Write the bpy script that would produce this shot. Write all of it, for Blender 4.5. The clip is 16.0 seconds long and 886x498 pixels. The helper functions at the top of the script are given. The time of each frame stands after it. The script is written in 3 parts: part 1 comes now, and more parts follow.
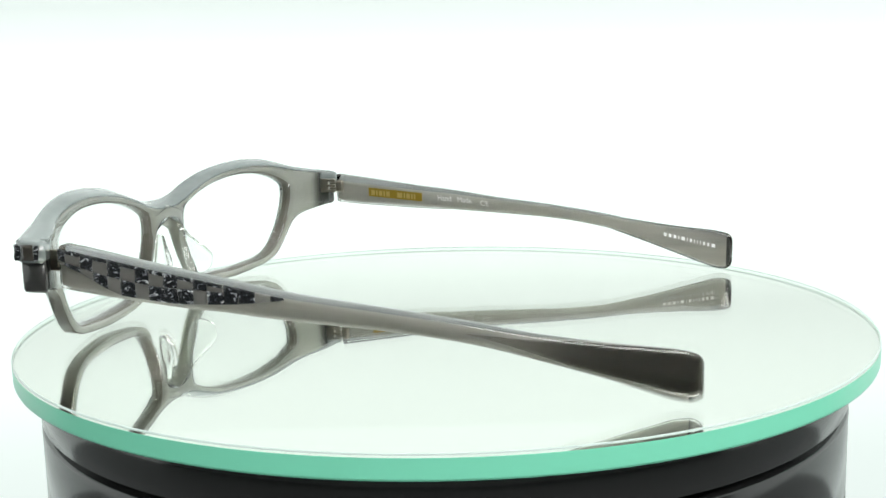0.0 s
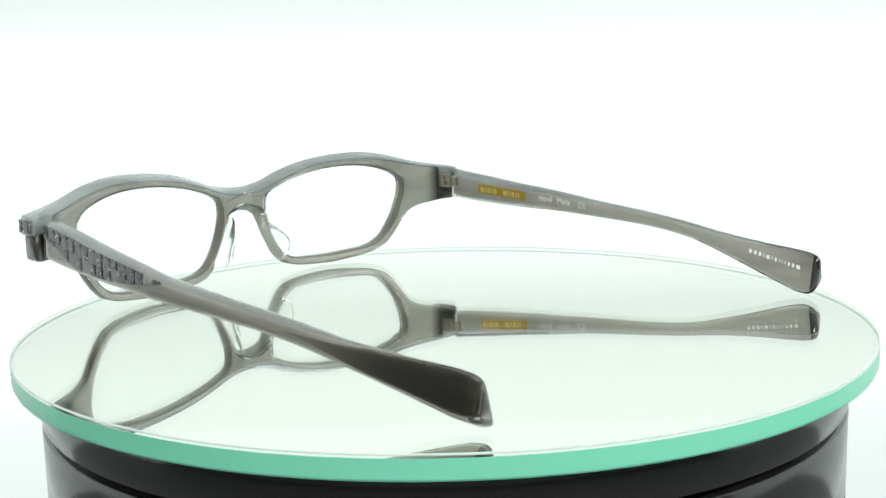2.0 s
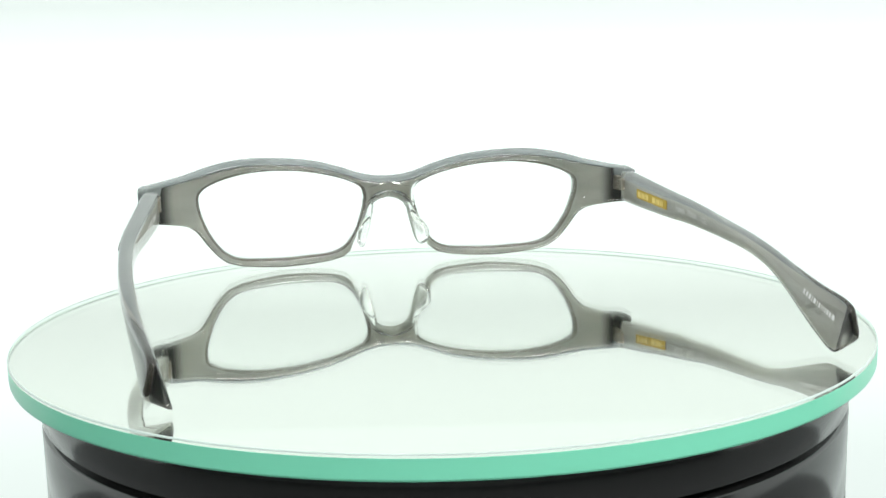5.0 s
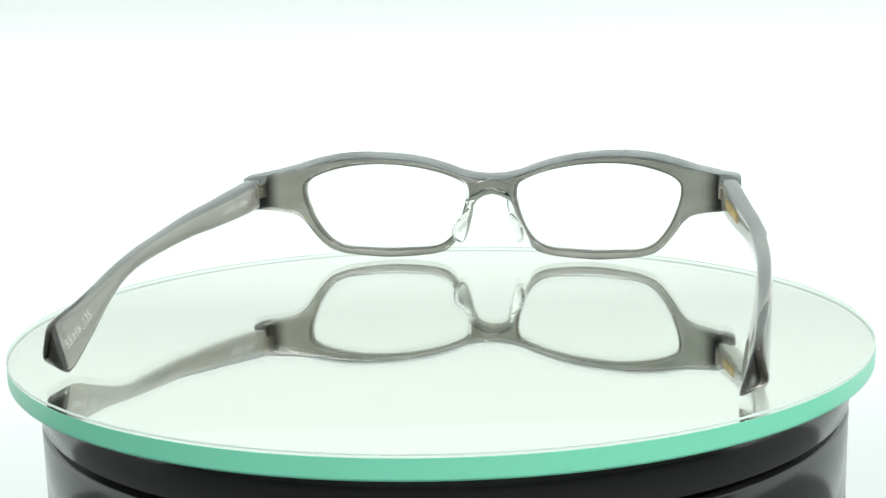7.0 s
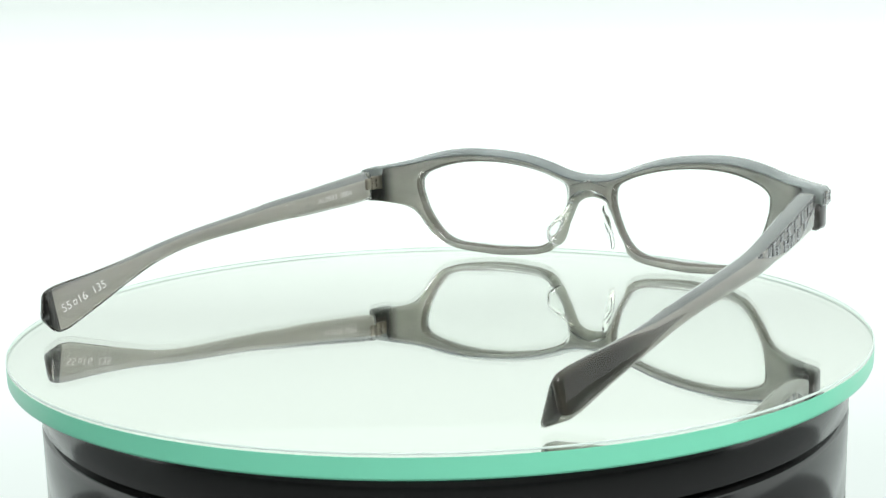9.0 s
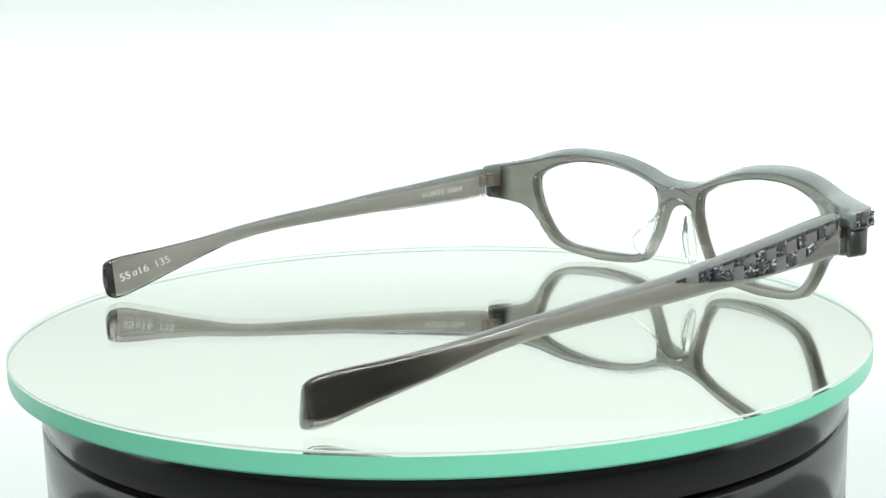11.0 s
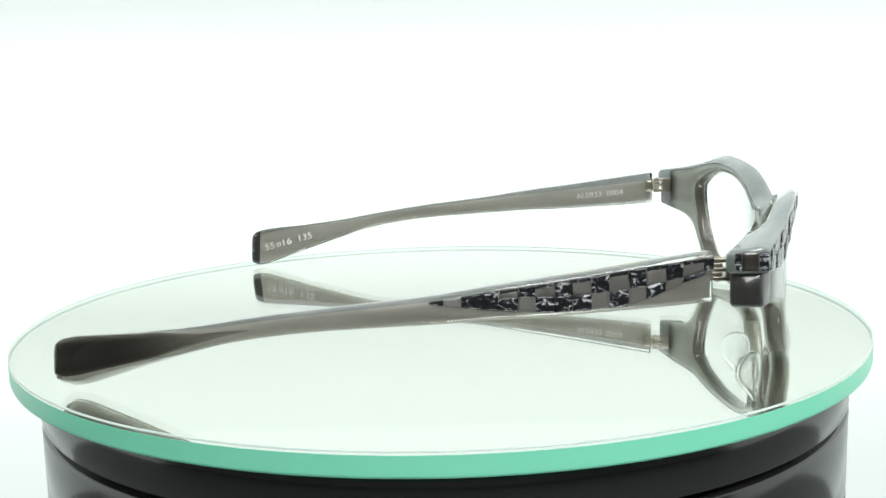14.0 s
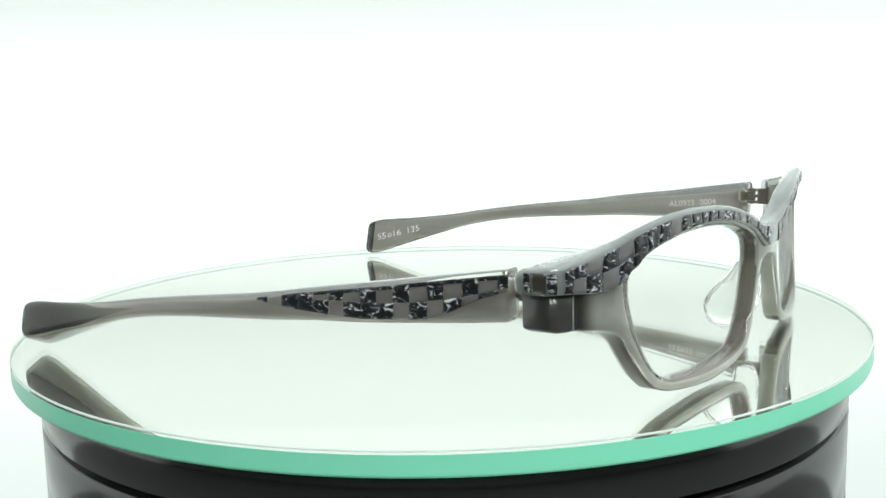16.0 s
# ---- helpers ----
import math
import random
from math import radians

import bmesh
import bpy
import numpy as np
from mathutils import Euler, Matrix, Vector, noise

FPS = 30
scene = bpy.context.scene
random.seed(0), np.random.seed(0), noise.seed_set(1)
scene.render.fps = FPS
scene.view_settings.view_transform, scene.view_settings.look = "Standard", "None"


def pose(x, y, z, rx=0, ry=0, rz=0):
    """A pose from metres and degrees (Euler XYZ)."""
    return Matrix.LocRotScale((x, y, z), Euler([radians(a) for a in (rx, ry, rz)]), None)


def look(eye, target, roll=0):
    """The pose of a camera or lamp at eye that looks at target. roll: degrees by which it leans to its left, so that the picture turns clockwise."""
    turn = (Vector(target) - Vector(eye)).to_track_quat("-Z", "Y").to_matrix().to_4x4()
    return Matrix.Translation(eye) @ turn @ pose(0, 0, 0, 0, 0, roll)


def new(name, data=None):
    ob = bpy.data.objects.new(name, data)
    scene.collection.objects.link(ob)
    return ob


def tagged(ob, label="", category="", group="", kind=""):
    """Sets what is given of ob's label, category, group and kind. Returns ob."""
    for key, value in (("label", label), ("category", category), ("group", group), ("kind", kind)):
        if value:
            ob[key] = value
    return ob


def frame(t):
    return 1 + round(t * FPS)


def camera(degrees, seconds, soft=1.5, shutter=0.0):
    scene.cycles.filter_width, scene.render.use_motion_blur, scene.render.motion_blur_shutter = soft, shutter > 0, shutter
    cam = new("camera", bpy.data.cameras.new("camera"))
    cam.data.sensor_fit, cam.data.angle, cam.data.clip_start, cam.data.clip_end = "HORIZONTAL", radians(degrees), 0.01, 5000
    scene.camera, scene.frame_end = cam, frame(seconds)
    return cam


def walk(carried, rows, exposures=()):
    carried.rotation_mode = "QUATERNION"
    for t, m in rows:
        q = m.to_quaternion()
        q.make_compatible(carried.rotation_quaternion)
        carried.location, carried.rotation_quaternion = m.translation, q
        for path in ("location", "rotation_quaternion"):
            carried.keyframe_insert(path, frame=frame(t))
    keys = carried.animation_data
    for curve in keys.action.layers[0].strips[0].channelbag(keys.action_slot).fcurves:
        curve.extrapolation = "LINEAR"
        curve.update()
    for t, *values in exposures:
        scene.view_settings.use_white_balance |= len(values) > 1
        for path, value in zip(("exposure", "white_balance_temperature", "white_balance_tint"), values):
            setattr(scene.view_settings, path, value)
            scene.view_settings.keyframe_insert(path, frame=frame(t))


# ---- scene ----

MM = 0.001

# camera: it stands still before the turntable
cam = camera(44.05, 16.0)
CAMERA_POSE = pose(0.0, -0.28917, 0.06512, 80.593, 1.328, -0.291)
walk(cam, [(0.0, CAMERA_POSE), (16.0, CAMERA_POSE)], exposures=[(0.0, 0.0), (16.0, 0.0)])

# turning: degrees about the turntable's axis at t seconds
def turned(t):
    s = t / 16.0
    return -12.1015 * t + 0.579 * s * (s - 1.0)


# ---- light ----
world = bpy.data.worlds.new("dim_room")
scene.world = world
world.use_nodes = True
world.node_tree.nodes["Background"].inputs[0].default_value = (0.86, 1.0, 0.95, 1)
world.node_tree.nodes["Background"].inputs[1].default_value = 0.15


# a small panel lamp over the camera
front_lamp = bpy.data.lights.new("panel_lamp", "AREA")
front_lamp.shape, front_lamp.size, front_lamp.size_y = "RECTANGLE", 0.46, 0.26
front_lamp.energy, front_lamp.color = 4.0, (1.0, 1.0, 0.98)
lamp_ob = new("panel_lamp", front_lamp)
lamp_ob.matrix_world = look((0.14, -0.38, 0.48), (0, 0, 0.02))


# ---- materials ----
def nodes_of(name):
    mat = bpy.data.materials.new(name)
    mat.use_nodes = True
    nt = mat.node_tree
    return mat, nt, nt.nodes["Principled BSDF"]


def noise_node(nt, scale, detail=4.0, rough=0.55, stretch=None):
    tc = nt.nodes.new("ShaderNodeTexCoord")
    tex = nt.nodes.new("ShaderNodeTexNoise")
    tex.inputs["Scale"].default_value = scale
    tex.inputs["Detail"].default_value = detail
    tex.inputs["Roughness"].default_value = rough
    if stretch:
        mp = nt.nodes.new("ShaderNodeMapping")
        mp.inputs["Scale"].default_value = stretch
        nt.links.new(tc.outputs["Object"], mp.inputs["Vector"])
        nt.links.new(mp.outputs["Vector"], tex.inputs["Vector"])
    else:
        nt.links.new(tc.outputs["Object"], tex.inputs["Vector"])
    return tex


def ramp(nt, src, stops):
    r = nt.nodes.new("ShaderNodeValToRGB")
    while len(r.color_ramp.elements) < len(stops):
        r.color_ramp.elements.new(0.5)
    for e, (pos, col) in zip(r.color_ramp.elements, stops):
        e.position, e.color = pos, (*col, 1)
    nt.links.new(src, r.inputs[0])
    return r.outputs[0]


def bump(nt, bsdf, src, strength, distance):
    b = nt.nodes.new("ShaderNodeBump")
    b.inputs["Strength"].default_value = strength
    b.inputs["Distance"].default_value = distance
    nt.links.new(src, b.inputs["Height"])
    nt.links.new(b.outputs[0], bsdf.inputs["Normal"])


# fabric that gives off light itself; no lamps stand behind it
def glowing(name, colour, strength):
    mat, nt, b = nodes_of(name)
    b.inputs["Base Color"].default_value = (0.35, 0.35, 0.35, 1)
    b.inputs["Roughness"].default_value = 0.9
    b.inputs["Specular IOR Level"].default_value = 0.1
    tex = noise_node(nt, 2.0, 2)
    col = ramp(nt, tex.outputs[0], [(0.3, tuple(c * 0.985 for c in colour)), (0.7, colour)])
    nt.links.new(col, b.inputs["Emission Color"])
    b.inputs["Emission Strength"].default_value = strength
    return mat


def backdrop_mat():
    """White fabric whose light is put in as glow by height, strongest low down."""
    mat = glowing("self_glowing_white_fabric", (0.895, 1.0, 0.955), 0.74)
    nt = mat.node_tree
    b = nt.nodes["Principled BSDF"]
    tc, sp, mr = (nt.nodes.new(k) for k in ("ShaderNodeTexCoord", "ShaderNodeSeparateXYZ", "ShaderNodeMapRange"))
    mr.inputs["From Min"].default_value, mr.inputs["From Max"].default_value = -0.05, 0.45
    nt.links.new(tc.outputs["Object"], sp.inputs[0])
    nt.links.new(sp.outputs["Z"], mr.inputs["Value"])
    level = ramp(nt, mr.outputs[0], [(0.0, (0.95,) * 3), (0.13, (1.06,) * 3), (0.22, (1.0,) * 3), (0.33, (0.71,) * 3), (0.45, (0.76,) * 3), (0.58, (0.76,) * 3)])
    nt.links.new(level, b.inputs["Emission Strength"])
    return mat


def acetate_mat(name, dark, light, transmission=0.0, rough=0.09, depth=0.0035, grain=(1.0, 0.35, 3.0), relief=0.03, gloss=True):
    """Pearly grey cellulose acetate: soft streaks along the sheet, polished."""
    mat, nt, b = nodes_of(name)
    streak = noise_node(nt, 60.0, 3, 0.5, grain)
    col = ramp(nt, streak.outputs[0], [(0.32, dark), (0.68, light)])
    nt.links.new(col, b.inputs["Base Color"])
    b.inputs["Roughness"].default_value = rough
    b.inputs["IOR"].default_value = 1.49
    b.inputs["Transmission Weight"].default_value = transmission
    b.inputs["Subsurface Weight"].default_value = 1.0
    b.inputs["Subsurface Radius"].default_value = (0.98, 1.0, 0.95)
    b.inputs["Subsurface Scale"].default_value = depth
    b.inputs["Coat Weight"].default_value = 0.6
    b.inputs["Coat Roughness"].default_value = 0.03
    if not gloss:
        b.inputs["Coat Weight"].default_value = 0.0
        b.inputs["Specular IOR Level"].default_value = 0.0
    fine = noise_node(nt, 900.0, 2)
    bump(nt, b, fine.outputs[0], relief, 0.00005)
    return mat


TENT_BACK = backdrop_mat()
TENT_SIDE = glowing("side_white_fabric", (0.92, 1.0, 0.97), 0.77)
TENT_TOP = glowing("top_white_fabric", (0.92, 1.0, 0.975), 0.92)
ACETATE = acetate_mat("grey_acetate", (0.46, 0.475, 0.435), (0.56, 0.575, 0.53), depth=0.0018, gloss=False)
# the edge-on darkness of the front's walls, put into their colour
WALL_SHADE = acetate_mat("brown_grey_wall_shade", (0.20, 0.19, 0.165), (0.28, 0.268, 0.235), depth=0.0012, gloss=False)


def darker_ends(mat, start, end, colour):
    """The colour darkens towards both ends of the front."""
    nt = mat.node_tree
    b = nt.nodes["Principled BSDF"]
    tc, sp, ab, mr, mx = (nt.nodes.new(k) for k in ("ShaderNodeTexCoord", "ShaderNodeSeparateXYZ", "ShaderNodeMath", "ShaderNodeMapRange", "ShaderNodeMixRGB"))
    ab.operation = "ABSOLUTE"
    mr.interpolation_type = "SMOOTHSTEP"
    mr.inputs["From Min"].default_value, mr.inputs["From Max"].default_value = start, end
    grey = b.inputs["Base Color"].links[0].from_socket
    nt.links.new(tc.outputs["Object"], sp.inputs[0])
    nt.links.new(sp.outputs["X"], ab.inputs[0])
    nt.links.new(ab.outputs[0], mr.inputs["Value"])
    nt.links.new(mr.outputs[0], mx.inputs[0])
    nt.links.new(grey, mx.inputs[1])
    mx.inputs[2].default_value = (*colour, 1)
    nt.links.new(mx.outputs[0], b.inputs["Base Color"])


darker_ends(ACETATE, 0.0700, 0.0748, (0.075, 0.078, 0.074))
darker_ends(WALL_SHADE, 0.0700, 0.0748, (0.05, 0.05, 0.047))
BROW_ACETATE = acetate_mat("blue_grey_acetate", (0.165, 0.188, 0.185), (0.235, 0.262, 0.26))
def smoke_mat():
    """The outer sheet: its colour runs from pearl grey to dark along its length."""
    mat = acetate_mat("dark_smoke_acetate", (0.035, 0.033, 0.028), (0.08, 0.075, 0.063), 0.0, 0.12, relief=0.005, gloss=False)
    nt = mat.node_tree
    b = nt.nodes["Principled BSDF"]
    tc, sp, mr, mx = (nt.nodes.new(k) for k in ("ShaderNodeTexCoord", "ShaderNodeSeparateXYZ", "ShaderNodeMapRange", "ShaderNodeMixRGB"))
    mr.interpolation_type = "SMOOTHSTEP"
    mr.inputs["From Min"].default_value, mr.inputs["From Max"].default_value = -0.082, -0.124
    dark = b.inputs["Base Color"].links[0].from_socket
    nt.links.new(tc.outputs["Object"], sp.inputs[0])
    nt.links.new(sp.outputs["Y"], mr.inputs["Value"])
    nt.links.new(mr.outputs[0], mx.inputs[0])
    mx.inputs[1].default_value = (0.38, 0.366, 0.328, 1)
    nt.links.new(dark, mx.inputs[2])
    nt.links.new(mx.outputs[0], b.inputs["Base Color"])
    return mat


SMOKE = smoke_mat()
SMOKE_GREY = acetate_mat("dark_grey_acetate", (0.025, 0.0245, 0.023), (0.05, 0.049, 0.045), 0.0, 0.3)
ACETATE_TEMPLE = acetate_mat("grey_temple_acetate", (0.42, 0.415, 0.38), (0.53, 0.524, 0.482), depth=0.002, grain=(3.0, 0.12, 5.0), gloss=False)
TEMPLE_TOP = acetate_mat("blue_grey_upper_faces", (0.25, 0.265, 0.262), (0.34, 0.36, 0.356), depth=0.002, gloss=False)
BROW_TILE = acetate_mat("grey_brow_tile", (0.12, 0.122, 0.118), (0.20, 0.203, 0.197), rough=0.25)
PEARL_TILE = acetate_mat("pale_grey_tile", (0.165, 0.162, 0.148), (0.24, 0.236, 0.217), rough=0.3)
PEARL_TILE.node_tree.nodes["Principled BSDF"].inputs["Coat Weight"].default_value = 0.15


def marbled():
    """Black acetate chips with pale shreds."""
    mat, nt, b = nodes_of("black_marbled_tile")
    warp = noise_node(nt, 420.0, 3, 0.6)
    tex = noise_node(nt, 330.0, 5, 0.62, (0.85, 0.85, 1.6))
    tex.inputs["Distortion"].default_value = 2.2
    col = ramp(nt, tex.outputs[0], [(0.0, (0.006, 0.006, 0.008)), (0.535, (0.007, 0.008, 0.010)), (0.575, (0.09, 0.096, 0.112)), (0.64, (0.60, 0.62, 0.63))])
    nt.links.new(col, b.inputs["Base Color"])
    b.inputs["Roughness"].default_value = 0.2
    b.inputs["Coat Weight"].default_value = 0.4
    b.inputs["Coat Roughness"].default_value = 0.08
    bump(nt, b, warp.outputs[0], 0.7, 0.0006)
    return mat


MARBLED = marbled()
DARK_TILE = acetate_mat("dark_brown_tile", (0.05, 0.045, 0.037), (0.09, 0.08, 0.068))


def clear(name, colour=(1, 1, 1), rough=0.0, ior=1.5):
    mat, nt, b = nodes_of(name)
    b.inputs["Base Color"].default_value = (*colour, 1)
    b.inputs["Roughness"].default_value = rough
    b.inputs["IOR"].default_value = ior
    b.inputs["Transmission Weight"].default_value = 1.0
    return mat


def lens_mat(name="clear_lens", tint=(0.994, 0.998, 0.996), slant=0.45, straight=0.006):
    """Thin clear sheet with a faint gloss that grows at a slant."""
    mat = bpy.data.materials.new(name)
    mat.use_nodes = True
    nt = mat.node_tree
    nt.nodes.remove(nt.nodes["Principled BSDF"])
    tr, gl, fr, mx = (nt.nodes.new(k) for k in ("ShaderNodeBsdfTransparent", "ShaderNodeBsdfGlossy", "ShaderNodeLayerWeight", "ShaderNodeMixShader"))
    tr.inputs[0].default_value = (*tint, 1)
    gl.inputs["Roughness"].default_value = 0.01
    fr.inputs[0].default_value = 0.5
    pw = nt.nodes.new("ShaderNodeMath")
    pw.operation = "POWER"
    pw.inputs[1].default_value = 5.0
    ma = nt.nodes.new("ShaderNodeMath")
    ma.operation = "MULTIPLY_ADD"
    ma.inputs[1].default_value, ma.inputs[2].default_value = slant, straight
    nt.links.new(fr.outputs["Facing"], pw.inputs[0])
    nt.links.new(pw.outputs[0], ma.inputs[0])
    nt.links.new(ma.outputs[0], mx.inputs[0])
    nt.links.new(tr.outputs[0], mx.inputs[1])
    nt.links.new(gl.outputs[0], mx.inputs[2])
    nt.links.new(mx.outputs[0], nt.nodes["Material Output"].inputs[0])
    return mat


LENS = lens_mat()
CRYSTAL = clear("clear_acetate_layer", (0.94, 0.945, 0.93), 0.015, 1.49)
PAD = clear("clear_pad", (0.97, 0.98, 0.965), 0.10, 1.43)
RIM_GLASS = lens_mat("green_rim_glass", (0.92, 0.97, 0.95), 0.4, 0.03)
PLATE_GLASS = lens_mat("plate_glass", (0.992, 1.0, 0.994), 0.55, 0.035)


def simple(name, colour, rough, metal=0.0, grain=0.0, scale=300.0, low=0.88):
    mat, nt, b = nodes_of(name)
    tex = noise_node(nt, scale, 3)
    col = ramp(nt, tex.outputs[0], [(0.3, tuple(c * low for c in colour)), (0.7, colour)])
    nt.links.new(col, b.inputs["Base Color"])
    b.inputs["Roughness"].default_value = rough
    b.inputs["Metallic"].default_value = metal
    if grain:
        bump(nt, b, tex.outputs[0], grain, 0.0002)
    return mat


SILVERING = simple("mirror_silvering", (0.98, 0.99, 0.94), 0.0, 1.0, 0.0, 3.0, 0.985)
BLACK_GLOSS = simple("black_gloss_plastic", (0.012, 0.0125, 0.0125), 0.15, 0.0, 0.02, 40.0)
BLACK_GLOSS.node_tree.nodes["Principled BSDF"].inputs["Specular IOR Level"].default_value = 0.85
HINGE_METAL = simple("nickel_hinge", (0.36, 0.33, 0.275), 0.3, 1.0, 0.1, 900.0)
GOLD = simple("gold_foil", (0.50, 0.34, 0.06), 0.38, 1.0, 0.3, 700.0)
GOLD_DARK = simple("embossed_gold", (0.80, 0.62, 0.22), 0.3, 1.0)
PRINT_WHITE = simple("white_print", (0.92, 0.92, 0.91), 0.5)
TABLE = simple("grey_table", (0.14, 0.145, 0.145), 0.5, 0.0, 0.1, 60.0)
BOUNCE_GREY = simple("grey_bounce_wall", (0.70, 0.71, 0.705), 0.9, 0.0, 0.1, 30.0)


def edge_mat(name, inside, outside):
    """Ground edge of the plate: green glass, its inner glow put into the colour."""
    mat, nt, b = nodes_of(name)
    out = nt.nodes["Material Output"]
    tex = noise_node(nt, 120.0, 3, 0.5, (1, 1, 6))
    col = ramp(nt, tex.outputs[0], [(0.3, tuple(c * 0.95 for c in inside)), (0.7, inside)])
    b.inputs["Base Color"].default_value = (*outside, 1)
    b.inputs["Roughness"].default_value = 0.28
    tr = nt.nodes.new("ShaderNodeBsdfTranslucent")
    nt.links.new(col, tr.inputs[0])
    mix = nt.nodes.new("ShaderNodeMixShader")
    mix.inputs[0].default_value = 0.10
    nt.links.new(b.outputs[0], mix.inputs[1])
    nt.links.new(tr.outputs[0], mix.inputs[2])
    nt.links.new(mix.outputs[0], out.inputs[0])
    return mat


GREEN_EDGE = edge_mat("green_glass_edge", (0.62, 1.0, 0.85), (0.30, 1.0, 0.70))
CHAMFER = edge_mat("polished_chamfer", (0.80, 0.90, 0.87), (0.58, 0.68, 0.64))


# ---- mesh helpers ----
def part(name, bm, material, parent, label="", smooth=True, recalc=True):
    me = bpy.data.meshes.new(name)
    if recalc:
        bmesh.ops.recalc_face_normals(bm, faces=bm.faces)
    bm.to_mesh(me)
    bm.free()
    for mt in (material if isinstance(material, (list, tuple)) else [material]):
        me.materials.append(mt)
    if smooth:
        me.polygons.foreach_set("use_smooth", [True] * len(me.polygons))
    ob = new(name, me)
    ob.parent = parent
    if label:
        ob["label"] = label
    return ob


def lathe(profile, segs=192, close=False):
    """Turn a profile of (radius, z) in mm about z."""
    bm = bmesh.new()
    rings = []
    for r, z in profile:
        if r <= 0:
            rings.append([bm.verts.new((0, 0, z * MM))])
        else:
            rings.append([bm.verts.new((r * MM * math.cos(2 * math.pi * i / segs), r * MM * math.sin(2 * math.pi * i / segs), z * MM)) for i in range(segs)])
    pairs = list(zip(rings, rings[1:]))
    if close:
        pairs.append((rings[-1], rings[0]))
    for a, b in pairs:
        for i in range(segs):
            j = (i + 1) % segs
            if len(a) == 1:
                bm.faces.new((a[0], b[i], b[j]))
            elif len(b) == 1:
                bm.faces.new((a[i], b[0], a[j]))
            else:
                bm.faces.new((a[i], b[i], b[j], a[j]))
    return bm


def loft(sections, cap=True, loop=False):
    """Skin closed sections of equal length."""
    bm = bmesh.new()
    rings = [[bm.verts.new(v) for v in s] for s in sections]
    n = len(rings[0])
    pairs = list(zip(rings, rings[1:]))
    if loop:
        pairs.append((rings[-1], rings[0]))
    for a, b in pairs:
        for i in range(n):
            j = (i + 1) % n
            bm.faces.new((a[i], a[j], b[j], b[i]))
    if cap and not loop:
        bm.faces.new(rings[0])
        bm.faces.new(rings[-1])
    return bm


def curve_fn(pairs):
    """A smooth function through (x, y) pairs (Catmull-Rom)."""
    xs = [p[0] for p in pairs]
    ys = [p[1] for p in pairs]
    sl = []
    for i in range(len(xs)):
        a, b = max(i - 1, 0), min(i + 1, len(xs) - 1)
        sl.append((ys[b] - ys[a]) / (xs[b] - xs[a]))

    def f(x):
        x = min(max(x, xs[0]), xs[-1])
        i = 0
        while i < len(xs) - 2 and x > xs[i + 1]:
            i += 1
        h = xs[i + 1] - xs[i]
        s = (x - xs[i]) / h
        return ((1 + 2 * s) * (1 - s) ** 2 * ys[i] + s * (1 - s) ** 2 * h * sl[i] + s * s * (3 - 2 * s) * ys[i + 1] + s * s * (s - 1) * h * sl[i + 1])
    return f


def smooth_loop(points, n):
    """A closed Catmull-Rom curve through points, as n points."""
    out = []
    m = len(points)
    for k in range(n):
        u = k * m / n
        i = int(u)
        s = u - i
        p0, p1, p2, p3 = (points[(i + d) % m] for d in (-1, 0, 1, 2))
        out.append(tuple(0.5 * (2 * b + (c - a) * s + (2 * a - 5 * b + 4 * c - d) * s * s + (3 * b - a - 3 * c + d) * s ** 3) for a, b, c, d in zip(p0, p1, p2, p3)))
    return out


def box_bm(x0, x1, y0, y1, z0, z1, r=0.0):
    bm = bmesh.new()
    bmesh.ops.create_cube(bm, size=1)
    for v in bm.verts:
        v.co = Vector(((x0 + x1) / 2 + v.co.x * (x1 - x0), (y0 + y1) / 2 + v.co.y * (y1 - y0), (z0 + z1) / 2 + v.co.z * (z1 - z0)))
    if r:
        bmesh.ops.bevel(bm, geom=list(bm.edges), offset=r, segments=2, affect="EDGES", profile=0.6)
    return bm


# ---- the light tent and the room round it ----
def tent():
    # sweep: floor, curve and back in one sheet
    prof = [(0.03, -0.085), (0.25, -0.085)]
    for i in range(1, 13):
        a = math.radians(90 * i / 12)
        prof.append((0.25 + 0.30 * math.sin(a), 0.215 - 0.30 * math.cos(a)))
    prof.append((0.55, 0.75))
    bm = bmesh.new()
    t = 0.004
    a = [[bm.verts.new((x, y, z)) for y, z in prof] for x in (-0.65, 0.65)]
    for i in range(len(prof) - 1):
        bm.faces.new((a[0][i], a[1][i], a[1][i + 1], a[0][i + 1]))
    bmesh.ops.solidify(bm, geom=list(bm.faces), thickness=t)
    tagged(part("backdrop", bm, TENT_BACK, None), "seamless white fabric sweep that glows by itself", "backdrop", kind="structure")
    # unseen side and roof panels; their own glow lights the set
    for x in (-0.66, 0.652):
        tagged(part("wall_side", box_bm(x, x + 0.008, -0.24, 0.56, -0.09, 0.76), TENT_SIDE, None, smooth=False), "self-glowing white side panel of a light tent, out of view", "light tent", kind="structure")
    tagged(part("ceiling", box_bm(-0.65, 0.65, -0.30, 0.555, 0.755, 0.763), TENT_TOP, None, smooth=False), "self-glowing white roof panel of a light tent, out of view", "light tent", kind="structure")
    # out of view: added to bounce fill light onto the front of things
    tagged(part("wall_front", box_bm(-1.4, 1.4, -1.31, -1.30, -0.09, 1.4), BOUNCE_GREY, None, smooth=False), "unseen grey wall added behind the camera to bounce light", "wall", kind="structure")
    tagged(part("floor", box_bm(-1.4, 1.4, -1.30, 0.026, -0.10, -0.085), TABLE, None, smooth=False), "plain grey table top before the tent", "floor", kind="structure")


tent()

# ---- turntable ----
R_DISC, T_DISC = 109.3, 5.25


